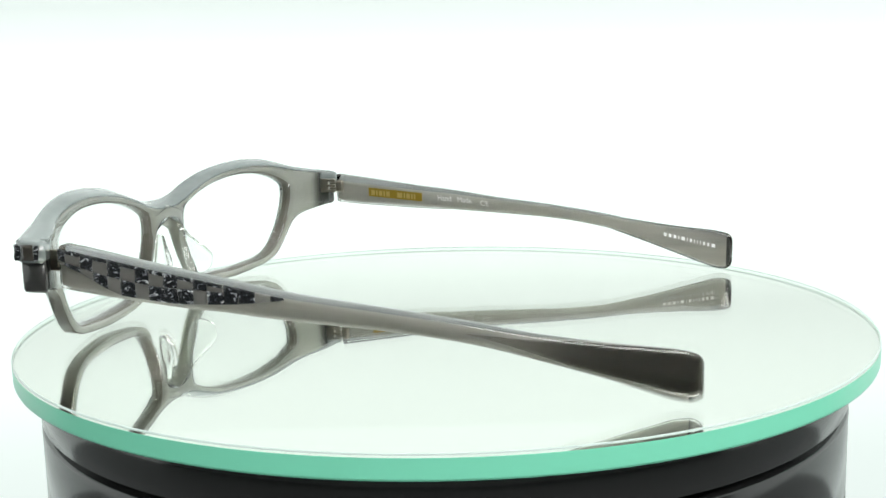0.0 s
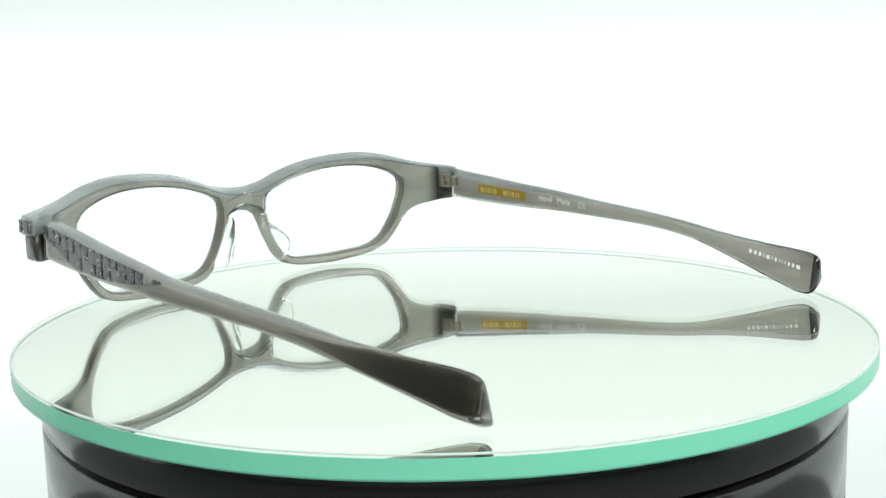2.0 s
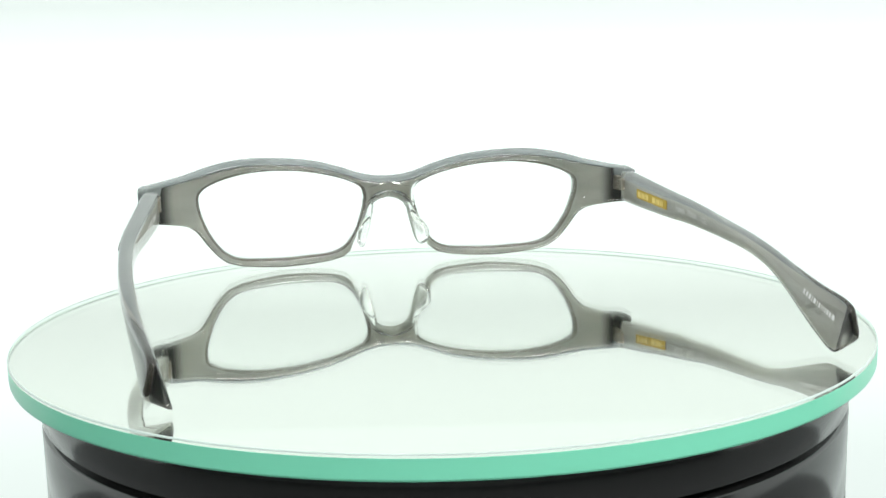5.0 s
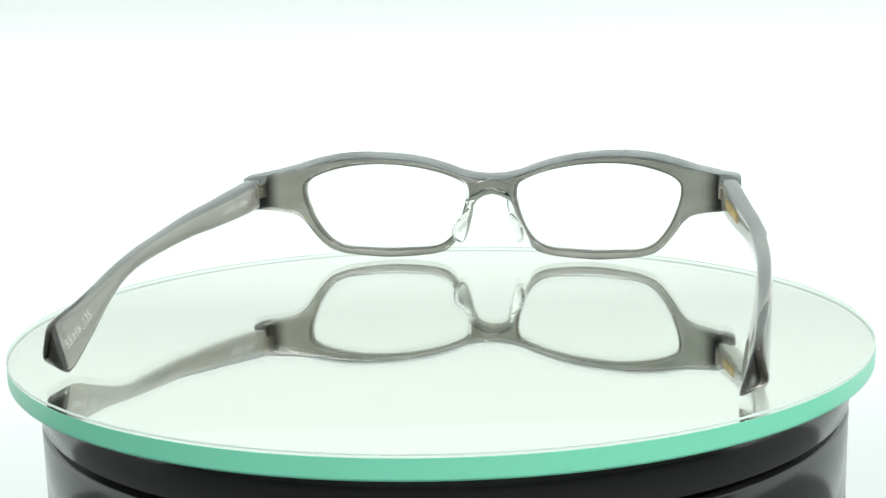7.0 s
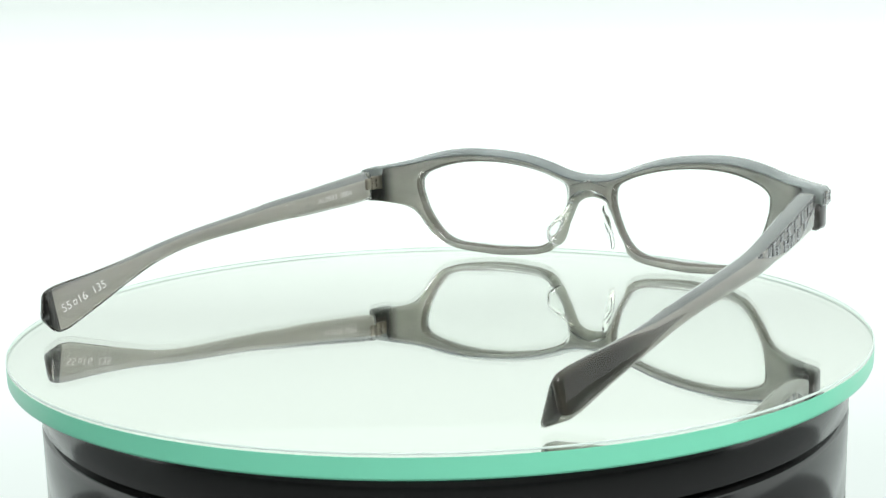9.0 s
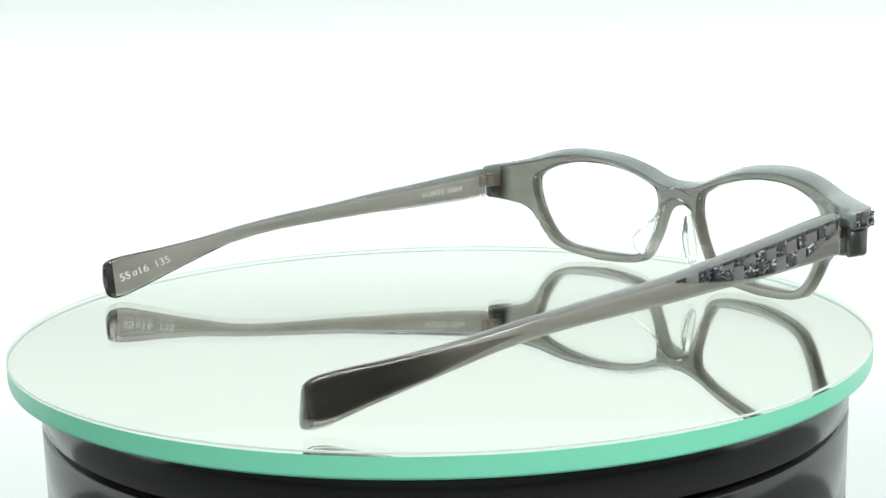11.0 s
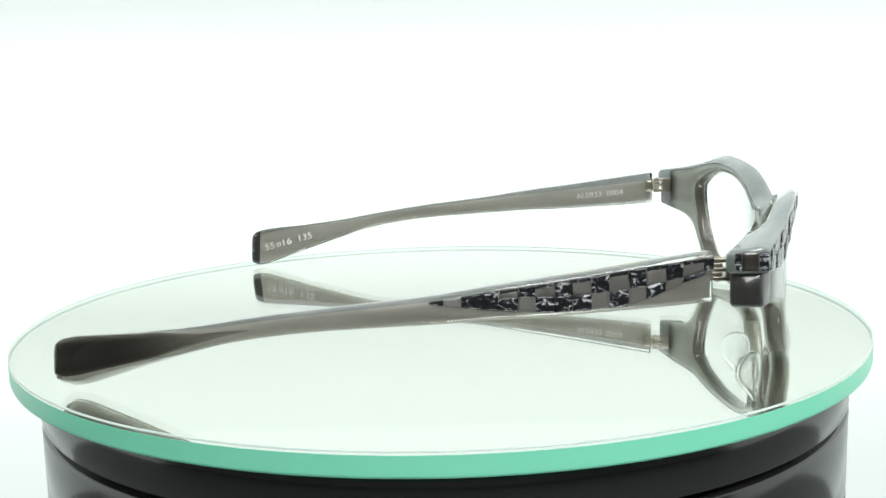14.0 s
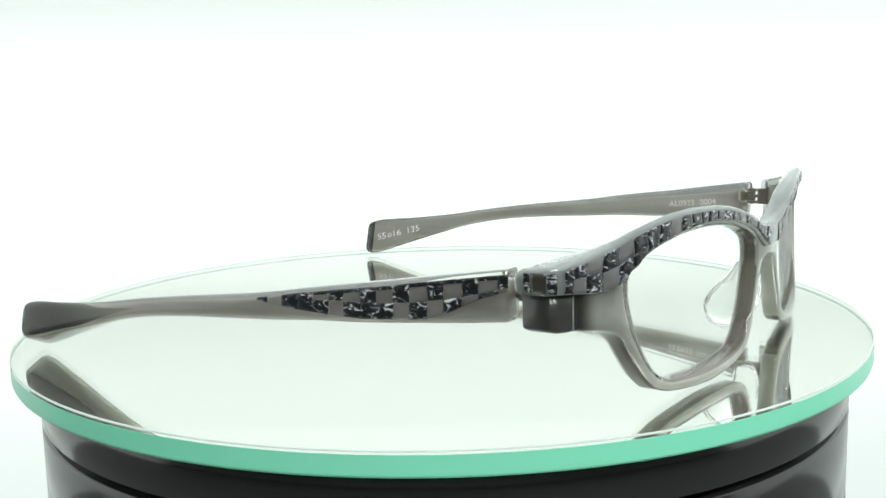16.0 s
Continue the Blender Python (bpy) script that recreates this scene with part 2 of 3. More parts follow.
def turntable():
    base = tagged(new("turntable"), "glossy black round motorised turntable with a shadow groove", "turntable")
    R = 103.5
    body = [(0, -85), (R - 2, -85), (R - 0.4, -84.4), (R, -83), (R, -39.0), (R - 0.3, -38.6), (R - 2.2, -38.4), (R - 2.2, -37.5), (R - 0.3, -37.3), (R, -36.9), (R, -18.0), (R - 0.3, -17.5), (R - 3.0, -17.4), (0, -17.4)]
    part("base_body", lathe(body), BLACK_GLOSS, base)
    plat = [(0, -17.1), (R - 2.8, -17.1), (R - 2.8, -16.1), (R - 0.4, -16.0), (R, -15.5), (R, -8.6), (R - 0.5, -7.2), (R - 1.6, -6.3), (R - 3.2, -6.0), (0, -6.0)]
    platter = part("platter", lathe(plat), BLACK_GLOSS, base, "glossy black turning platter")
    return base, platter


def glass_disc():
    disc = tagged(new("glass_plate"), "round mirrored glass plate with a ground green edge", "glass plate")
    R, T = R_DISC, T_DISC
    segs = 256
    # clear body: top and underside, open at the rim where the ground edge closes it
    bm = lathe([(0, 0.0), (40, 0.0), (R - 0.35, 0.0), (R - 0.1, -0.1), (R, -0.35), (R, -0.85), (R, -T + 0.55), (R - 0.15, -T + 0.15), (R - 0.55, -T), (40, -T), (0, -T)], segs)
    ob = part("plate", bm, [PLATE_GLASS, GREEN_EDGE, CHAMFER, RIM_GLASS], disc, smooth=False)
    for f in ob.data.polygons:
        c = f.center
        if -T + 0.02 < c.z / MM < -0.02:
            z = c.z / MM
            f.material_index = 1 if -T + 0.3 < z < -0.9 else (3 if -0.8 < z < -0.38 else 2)
    # raised from the plate's back to the depth it appears at from the camera
    part("silvering", lathe([(0, -0.82), (R - 0.06, -0.82), (R - 0.06, -1.02), (0, -1.02)], segs), SILVERING, disc, "silvered mirror coat, raised in the glass to fit the camera's view", smooth=False)
    return disc


TURNTABLE, PLATTER = turntable()
DISC = glass_disc()

# ---- eyeglasses: x to the wearer's right temple, y forward, z up, mm ----
K = 1.05
OPENING = [(8.3, 21.9), (9.1, 24.6), (11.8, 26.4), (16.4, 28.2), (23.4, 29.9), (31.0, 31.0), (38.6, 31.3), (45.0, 30.9), (51.4, 29.7), (56.4, 28.0), (59.1, 26.2), (60.0, 24.0), (59.5, 19.8), (57.2, 13.4), (54.0, 8.3), (50.8, 5.6), (47.0, 4.3), (41.5, 3.8), (33.8, 3.4), (25.9, 3.6), (20.7, 3.9), (17.0, 4.8), (14.0, 6.8), (11.4, 10.5), (9.6, 15.0), (8.6, 18.8)]
OUTER = [(0, 27.4), (3.9, 27.6), (9.2, 28.7), (14.4, 30.6), (22.3, 32.9), (30.1, 34.2), (37.7, 34.8), (45.3, 34.9), (51.6, 34.3), (57.8, 33.0), (64.0, 31.2), (70.0, 29.9), (74.3, 29.1), (75.4, 28.8), (75.5, 19.5), (74.7, 18.3), (71.0, 17.9), (67.2, 17.4), (63.2, 16.0), (60.7, 13.6), (58.2, 9.7), (55.5, 6.2), (52.6, 3.6), (47.9, 2.0), (41.5, 1.1), (33.8, 0.5), (25.9, 0.8), (19.3, 1.5), (15.4, 2.5), (12.8, 4.5), (10.2, 8.6), (8.0, 12.6), (6.3, 16.6), (4.8, 19.2), (2.4, 20.6), (0, 20.9)]
TOP_Z = curve_fn(OUTER[:14])


def front_y(x):
    return 21.5 - 14.5 * (abs(x) / 74.3) ** 2.5


def rim_thick(x):
    s = min(max((x - 58.0) / 12.0, 0.0), 1.0)
    return 4.2 + 1.9 * s * s * (3 - 2 * s)


def ray_out(c, d, poly):
    """Where the ray from c along d leaves the closed polygon."""
    best = 0.0
    for (x0, z0), (x1, z1) in zip(poly, poly[1:] + poly[:1]):
        ex, ez = x1 - x0, z1 - z0
        den = d[0] * ez - d[1] * ex
        if abs(den) < 1e-9:
            continue
        t = ((x0 - c[0]) * ez - (z0 - c[1]) * ex) / den
        u = ((x0 - c[0]) * d[1] - (z0 - c[1]) * d[0]) / den
        if t > 0 and -1e-6 <= u <= 1 + 1e-6:
            best = max(best, t)
    return (c[0] + d[0] * best, c[1] + d[1] * best)


def front_mm(x, z, depth, side):
    """A point of the front: depth is measured back from the curved face."""
    return Vector((side * x, front_y(abs(x)) - depth, z)) * (K * MM)


def front_frame(parent, name, material, inset=0.0, skin=0.0, label=""):
    c = (34.0, 17.5)
    # closer steps where the outline runs under the bridge
    loop = [p for i, p in enumerate(smooth_loop(OPENING, 2560)) if i % 4 == 0 or (p[0] < 9.2 and 17.5 < p[1] < 23.0)]
    n = len(loop)
    dense = [(x, z - (1.3 if x < 58 else 0.7)) if i < 12 else (x, z) for i, (x, z) in enumerate(OUTER)]
    outer = []
    for x, z in loop:
        d = (x - c[0], z - c[1])
        L = math.hypot(*d)
        outer.append(ray_out(c, (d[0] / L, d[1] / L), dense))
    # relax the outline a little, but for the join in the middle
    for _ in range(10):
        sm = []
        for k in range(n):
            a, b, d = outer[k - 1], outer[k], outer[(k + 1) % n]
            if min(a[0], b[0], d[0]) < 0.6 or b[0] > 73:
                sm.append(b)
            else:
                sm.append(tuple(0.25 * p + 0.5 * q + 0.25 * r for p, q, r in zip(a, b, d)))
        outer = sm
    bm = bmesh.new()
    for side in (1, -1):
        rings = []
        for (ix, iz), (ox, oz) in zip(loop, outer):
            mid = ox < 0.05
            w = math.hypot(ox - ix, oz - iz)
            ux, uz = (ox - ix) / w, (oz - iz) / w
            gap = min(inset, 0.2 * w)
            near = min(1.4 * inset, 0.3 * w)
            ix, iz = ix + ux * near, iz + uz * near
            if not mid:
                ox, oz = ox - ux * gap, oz - uz * gap
            w = math.hypot(ox - ix, oz - iz)
            r = min(1.1, 0.32 * w)
            ro = 0.0 if mid else r
            ring = []
            T = rim_thick
            prof = [(0, r * 0.9, 0), (0.3 * r, 0.3 * r, 0), (r, 0, 0), (w - ro, 0, 0), (w - 0.3 * ro, 0.3 * ro, 0), (w, ro, 0),
                    (w, ro, 1), (w - 0.3 * ro, 0.3 * ro, 1), (w - ro, 0, 1), (r * 0.6, 0, 1), (0.2 * r, 0.2 * r, 1), (0, 0.6 * r, 1)]
            for i, (u, dep, back) in enumerate(prof):
                x = ix + (ox - ix) * u / w
                z = iz + (oz - iz) * u / w
                if i in (3, 4, 5):
                    x, z = scooped(x, z, ox, oz)
                ring.append(bm.verts.new(front_mm(x, z, T(x) - dep - skin if not back else dep + skin, side)))
            rings.append(ring)
        # depth runs from the back (first half) to the face (second half)
        for k in range(n):
            a, b = rings[k], rings[(k + 1) % n]
            for i in range(12):
                j = (i + 1) % 12
                q = (a[i], a[j], b[j], b[i])
                if all(abs(v.co.x) < 0.00006 for v in q):
                    continue
                f = bm.faces.new(q)
                # the walls look dark edge-on; that shade is painted as a browner material
                f.material_index = 1 if isinstance(material, list) and (i == 11 or i == 5 and abs(q[0].co.x) > 0.015) else 0
    bmesh.ops.remove_doubles(bm, verts=bm.verts, dist=0.00002)
    return part(name, bm, material, parent, label)


def ease(x, a, b):
    s = min(max((x - a) / (b - a), 0.0), 1.0)
    return s * s * (3 - 2 * s)


def scooped(x, z, ox, oz):
    """The rear edge is cut back round the nose: upwards under the bridge, outwards beside it."""
    if ox < 0.05:
        return x, max(z, 23.4 + (z - 20.9) * 0.615)
    if ox > 14.0 or oz > 24.5:
        return x, z
    k = ease(ox, 4.0, 7.6)
    return x + 1.1 * k * (1.0 - ease(ox, 10.5, 13.5)), z + 2.5 * (1.0 - k) * (1.0 - ease(z, 21.5, 25.0))


def end_blocks(parent):
    """Dark grey ends of the front, below the brow."""
    for side in (1, -1):
        secs = []
        for x, sh in ((72.4, 0.0), (72.8, 0.0), (73.6, 0.0), (75.4, 0.0), (76.3, 0.15), (76.6, 0.5)):
            lo, hi = 17.85 + 0.6 * max(0.0, (x - 74.0) / 2.6) ** 2 + sh, 25.3
            d0, d1 = -0.05 + sh, rim_thick(x) - 0.3 - 0.7 * min(max((75.2 - x) / 1.5, 0.0), 1.0) - sh
            r = 0.6
            sec = [(d0, lo + r), (d0 + 0.3 * r, lo + 0.3 * r), (d0 + r, lo), (d1 - r, lo), (d1 - 0.3 * r, lo + 0.3 * r), (d1, lo + r), (d1, hi), (d0, hi)]
            secs.append([front_mm(x, z, d, side) for d, z in sec])
        part("end_block", loft(secs), SMOKE_GREY, parent, "dark grey end piece")


BROW_LOW = curve_fn([(0, 22.6), (4, 23.0), (8, 25.4), (11.5, 27.2), (16, 28.9), (23, 30.6), (31, 31.7), (38.6, 32.0), (45, 31.6), (51, 30.2), (55, 29.3), (58, 27.7), (60.5, 25.6), (63.5, 23.9), (67, 23.5), (71, 24.0), (76, 24.6)])
def proud(x):
    return max(22.8 - 15.2 * (x / 75.0) ** 2 - front_y(x), 0.35)


def brow_y(x):
    return front_y(x) + proud(x)


def brow(parent):
    """The thick visor along the top, proud of the rim, in one piece over the bridge."""
    xs = [-77.2 + 154.4 * i / 160 for i in range(161)]
    secs = []
    for x in xs:
        ax = abs(x)
        zt, zl = TOP_Z(min(ax, 74.9)) + 0.25, BROW_LOW(ax)
        end = max(0.0, (ax - 75.9) / 1.3)
        zt -= 0.5 * end * end
        f, b = -proud(ax) + 0.9 * end * end, rim_thick(min(ax, 75)) - 0.1 * (1 if ax < 60 else 0)
        r = min(0.8, (zt - zl) * 0.3)
        dip = 1.25 - 0.85 * min(max((ax - 58.0) / 14.0, 0.0), 1.0)
        zb, zf = zt - dip, zt + 0.25
        sec = [(f, zl + r), (f + 0.3 * r, zl + 0.3 * r), (f + r, zl), (0.6, zl), (0.6, zl + 0.6), (0.6 + 0.4 * (b - 0.6), zb - 1.0), (b - r, zb - 0.9), (b, zb - 0.6), (b - 0.6 * r, zb), (f + 1.2 * r, zf), (f + 0.3 * r, zf - 0.3 * r), (f, zf - r)]
        if ax > 71.0:
            sec[3:7] = [(b * 0.3, zl), (b * 0.6, zl), (b - r, zl), (b, zl + r)]
        secs.append([Vector((x, front_y(ax) - d, z)) * (K * MM) for d, z in sec])
    return part("brow", loft(secs), BROW_ACETATE, parent, "thick grey acetate brow with a chequered face")


def tile(parent, corners, surf, proud, material, name="mosaic_tile", n=4):
    """A thin chip with rounded rim: corners as ((a0, b0), (a1, b0'), (a1, b1'), (a0, b1)) on the surface surf(a, b, lift)."""
    (a0, b00), (a1, b10), (_, b11), (_, b01) = corners
    bm = bmesh.new()
    grid = []
    dark = material is MARBLED
    wild = 0.32 if dark else 0.0
    for lift, ins in ((-0.25, 0.0), (proud * 0.5, 0.02), (proud, 0.12 if dark else 0.03)):
        rows = []
        for j in range(n + 1):
            row = []
            for i in range(n + 1):
                u, v = i / n, j / n
                u = ins + (1 - 2 * ins) * u
                v = ins + (1 - 2 * ins) * v
                a = a0 + (a1 - a0) * u
                lo, hi = b00 + (b10 - b00) * u, b01 + (b11 - b01) * u
                wob = (0.13 if dark else 0.03) * noise.noise((a * 0.9, v * 3.0, b00)) if lift > 0 else 0.0
                shift = wild * noise.noise((a * 0.55 + 3.1, v * 2.2, b00 * 0.7)) + wild * 1.6 * (v - 0.5) * noise.noise((a0 * 1.7, b00, 0.3))
                rise = 0.6 * wild * noise.noise((a * 0.6, v * 2.0 + 9.0, b01)) * (1 - v) * v * 4
                row.append(bm.verts.new(surf(a + shift, lo + (hi - lo) * v + rise, lift + wob)))
            rows.append(row)
        grid.append(rows)
    rim = [(0, i) for i in range(n)] + [(j, n) for j in range(n)] + [(n, n - i) for i in range(n)] + [(n - j, 0) for j in range(n)]
    for lower, upper in zip(grid, grid[1:]):
        for k in range(len(rim)):
            (j0, i0), (j1, i1) = rim[k], rim[(k + 1) % len(rim)]
            bm.faces.new((lower[j0][i0], lower[j1][i1], upper[j1][i1], upper[j0][i0]))
    for j in range(n):
        for i in range(n):
            bm.faces.new((grid[2][j][i], grid[2][j][i + 1], grid[2][j + 1][i + 1], grid[2][j + 1][i]))
            bm.faces.new((grid[0][j][i], grid[0][j + 1][i], grid[0][j + 1][i + 1], grid[0][j][i + 1]))
    return part(name, bm, material, parent)


def brow_tiles(parent):
    rng = random.Random(7)
    for side in (1, -1):
        def surf(x, z, lift):
            ax = min(abs(x), 75.0)
            return Vector((side * ax, brow_y(ax) + lift, z)) * (K * MM)
        k, x = 0, 3.0
        while x < 74.5:
            w = rng.uniform(2.8, 3.9)
            x1 = min(x + w, 75.0)
            t0, t1, l0, l1 = TOP_Z(x) - 0.35, TOP_Z(x1) - 0.35, BROW_LOW(x) + 0.3, BROW_LOW(x1) + 0.3
            two = min(t0 - l0, t1 - l1) > 3.6
            cut = rng.uniform(0.40, 0.60)
            m0, m1 = l0 + (t0 - l0) * cut, l1 + (t1 - l1) * cut
            cells = [(m0, m1, t0, t1), (l0, l1, m0, m1)] if two else [(l0, l1, t0, t1)]
            for r, (b0, b1, c0, c1) in enumerate(cells):
                if (k + r) % 2 == 0 or rng.random() < 0.42:
                    tile(parent, ((x, b0), (x1, b1), (x1, c1), (x, c0)), surf, rng.uniform(0.12, 0.3), MARBLED)
                else:
                    tile(parent, ((x, b0), (x1, b1), (x1, c1), (x, c0)), surf, 0.05, BROW_TILE, "grey_tile")
            k += 1
            x = x1
        # the outer end of the brow
        def surf_end(y, z, lift):
            return Vector((side * (77.05 + lift), y, z)) * (K * MM)
        for y0, y1, mt, nm in ((1.0, 2.2, MARBLED, "mosaic_tile"), (2.2, 5.2, DARK_TILE, "dark_tile"), (5.2, 7.0, MARBLED, "mosaic_tile")):
            tile(parent, ((y0, 24.95), (y1, 24.95), (y1, 28.35), (y0, 28.45)), surf_end, 0.2, mt, nm)


def lenses(parent):
    loop = smooth_loop(OPENING, 120)
    c = (34.0, 17.5)
    for side in (1, -1):
        bm = bmesh.new()
        layers = []
        for dep in (2.0, 3.0):
            rings = []
            for s in (1.015, 0.75, 0.5, 0.25):
                ring = []
                for x, z in loop:
                    X, Z = c[0] + (x - c[0]) * s, c[1] + (z - c[1]) * s
                    ring.append(bm.verts.new(front_mm(X, Z, dep - 0.9 * (1 - s * s), side)))
                rings.append(ring)
            mid = bm.verts.new(front_mm(c[0], c[1], dep - 0.9, side))
            for a, b in zip(rings, rings[1:]):
                for i in range(120):
                    j = (i + 1) % 120
                    bm.faces.new((a[i], a[j], b[j], b[i]))
            for i in range(120):
                bm.faces.new((rings[-1][i], rings[-1][(i + 1) % 120], mid))
            layers.append(rings[0])
        for i in range(120):
            j = (i + 1) % 120
            bm.faces.new((layers[0][i], layers[0][j], layers[1][j], layers[1][i]))
        ob = part("lens", bm, LENS, parent, "clear demo lens")
        ob.visible_shadow = False


PAD_OUTLINE = [(1.6, 19.0), (0.2, 19.4), (-0.8, 17.8), (-2.4, 15.8), (-4.2, 13.6), (-5.2, 11.5), (-5.1, 9.5), (-4.3, 7.4), (-2.4, 6.0), (-0.4, 5.8), (1.2, 7.2), (1.8, 10.5), (1.9, 14.5)]


def nose_pads(parent):
    """Clear D-shaped wings behind the rim, splayed to the nose, fuller in the middle."""
    loop = smooth_loop(PAD_OUTLINE, 52)
    cd, cz = -1.6, 12.0
    for side in (1, -1):
        def at(d, z, lift):
            x = 6.0 + (19.5 - z) * 0.23 - d * 0.28 + 0.065 * min(d, 0.0) ** 2
            return Vector((side * (x + 0.9 * lift), 16.2 + d + 0.43 * lift, z)) * (K * MM)
        bm = bmesh.new()
        for half, full in ((1, 1.15), (-1, 1.0)):
            rings = []
            for s in (1.0, 0.985, 0.94, 0.84, 0.66, 0.42, 0.2):
                lift = half * full * (1 - s ** 6) ** 0.5 if s < 1 else 0.0
                rings.append([bm.verts.new(at(cd + (d - cd) * s, cz + (z - cz) * s, lift)) for d, z in loop])
            for a, b in zip(rings, rings[1:]):
                for i in range(52):
                    j = (i + 1) % 52
                    bm.faces.new((a[i], a[j], b[j], b[i]))
            bm.faces.new(rings[-1])
        bmesh.ops.remove_doubles(bm, verts=bm.verts, dist=0.000002)
        part("nose_pad", bm, PAD, parent, "clear moulded nose pad")


# temples, in mm along y (negative to the ear)
X_OUT = curve_fn([(-136, 79.5), (-119, 80.9), (-105, 82.2), (-91, 83.4), (-77, 84.3), (-55, 84.6), (-43, 83.9), (-29, 82.6), (-15, 81.2), (-2, 80.0)])
Z_TOP = curve_fn([(-136, 11.4), (-130, 12.3), (-119, 13.2), (-105, 14.9), (-92, 17.1), (-77, 19.2), (-61, 21.1), (-55, 21.9), (-43, 23.8), (-29, 25.7), (-15, 27.8), (-2, 29.7)])
Z_BOT = curve_fn([(-136, 0.2), (-132, 0.3), (-130, 0.8), (-124, 2.8), (-117, 5.2), (-108, 8.2), (-97, 11.6), (-87, 13.6), (-77, 14.8), (-65, 15.7), (-54, 16.4), (-43, 17.2), (-34, 17.5), (-22, 18.3), (-11, 19.1), (-2, 20.0)])
OT_IN = curve_fn([(-136, 1.6), (-119, 1.0), (-100, 0.5), (-2, 0.2)])
IT_IN = curve_fn([(-136, 3.2), (-119, 3.0), (-105, 3.2), (-90, 3.6), (-77, 3.8), (-55, 4.1), (-14, 5.0), (-2, 5.0)])
IB_IN = curve_fn([(-136, 6.2), (-119, 5.6), (-105, 4.6), (-90, 4.0), (-77, 3.9), (-55, 4.2), (-14, 5.1), (-2, 5.1)])
OB_UP = curve_fn([(-136, 0.27), (-119, 0.27), (-105, 0.2), (-92, 0.08), (-77, 0.03), (-2, 0.02)])


def lean(y, side):
    """The left temple closes a little more than the right one."""
    return 0.0 if side > 0 else -0.3 - 4.6 * (-y / 135.0) ** 2


def reach(y, side):
    return y if side > 0 else y * 1.009


def corners_at(y, side):
    xo = X_OUT(y) + lean(y, side)
    zt, zb = Z_TOP(y), Z_BOT(y)
    return [(xo - OT_IN(y), zt), (xo - IT_IN(y), zt), (xo - IB_IN(y), zb), (xo, zb + OB_UP(y) * (zt - zb))]


def smoke_depth(y):
    """The dark outer sheet swells towards the tip."""
    s = min(max((-y - 88.0) / 34.0, 0.0), 1.0)
    return 1.5 * s * s * (3 - 2 * s)


def smoke_section(y, side, shrink=1.0):
    (x0, z0), (x1, z1), (x2, z2), (x3, z3) = corners_at(y, side)
    d = max(smoke_depth(y) - 0.06, 0.02)
    h = 0.5 * (z0 - z3)
    w = min(smoke_depth(y) / 1.2, 1.0)
    m = (z0 + z3) / 2
    a, b = m + (h - 0.45) * w, m - 0.86 * h * w
    return temple_section(y, side, shrink, [(x0 - 0.14, a), (x0 - 0.14 - d, a), (x3 - 0.16 - d, b), (x3 - 0.16, b)])


def temple_core(y, side, shrink=1.0):
    """The grey sheet inside the clear layers: it keeps clear of the upper and lower edges."""
    (x0, z0), (x1, z1), (x2, z2), (x3, z3) = corners_at(y, side)
    t = min(0.8, 0.11 * (z0 - z2)) * (1.0 if y > -95 else max(0.45, 1.0 + (y + 95) / 30.0))
    d = smoke_depth(y)
    x0, x3 = x0 - d, x3 - d
    return temple_section(y, side, shrink, [(x0 - 0.12, z0 - t), (x1 + 0.35, z1 - max(t, 2.0 * min(max((y + 78.0) / 70.0, 0.0), 1.0))), (x2 + 0.45, z2 + 0.9 * t), (x3 - 0.15, z3 + t)])


def temple_section(y, side, shrink=1.0, cs=None):
    cs = cs or corners_at(y, side)
    cx, cz = sum(c[0] for c in cs) / 4, sum(c[1] for c in cs) / 4
    cs = [(cx + (x - cx) * shrink, cz + (z - cz) * shrink) for x, z in cs]
    out = []
    for i in range(4):
        p, q, r = cs[i - 1], cs[i], cs[(i + 1) % 4]
        rad = 0.95
        lp, lr = math.dist(p, q), math.dist(q, r)
        a = tuple(b + (c - b) * min(rad / lp, 0.4) for c, b in zip(p, q))
        d = tuple(b + (c - b) * min(rad / lr, 0.4) for c, b in zip(r, q))
        m = tuple(0.25 * u + 0.5 * v + 0.25 * w for u, v, w in zip(a, q, d))
        out += [a, m, d]
    return [Vector((side * x, reach(y, side), z)) * MM for x, z in out]


def outer_face(y, z, lift, side):
    ot, it, ib, ob = corners_at(y, side)
    s = (z - ob[1]) / (ot[1] - ob[1])
    return Vector((side * (ob[0] + (ot[0] - ob[0]) * s + lift), reach(y, side), z)) * MM


def inner_face(y, z, lift, side):
    ot, it, ib, ob = corners_at(y, side)
    s = (z - ib[1]) / (it[1] - ib[1])
    return Vector((side * (ib[0] + (it[0] - ib[0]) * s - lift), reach(y, side), z)) * MM


COLS = [-56.4, -53.7, -50.2, -46.6, -43.0, -39.3, -36.2, -32.4, -29.1, -25.5, -22.2, -18.5, -15.2, -11.5, -8.3, -4.4, -2.6]
UPPER = "dgddgdgdgdgdgdgdg"
ARC = curve_fn([(-57, 20.6), (-50, 19.7), (-45.7, 19.2), (-39.6, 18.9), (-32.5, 18.6), (-26.2, 18.6), (-22, 18.9), (-18.5, 19.6), (-14.8, 20.9), (-11.5, 22.4), (-8, 24.0), (-4.4, 25.2), (-2, 26.0)])
ROW = curve_fn([(-57, 20.9), (-50, 21.0), (-43, 21.5), (-36, 21.8), (-29, 21.9), (-22, 22.5), (-15.2, 23.5), (-11.5, 24.2), (-8.3, 25.0), (-2, 26.6)])


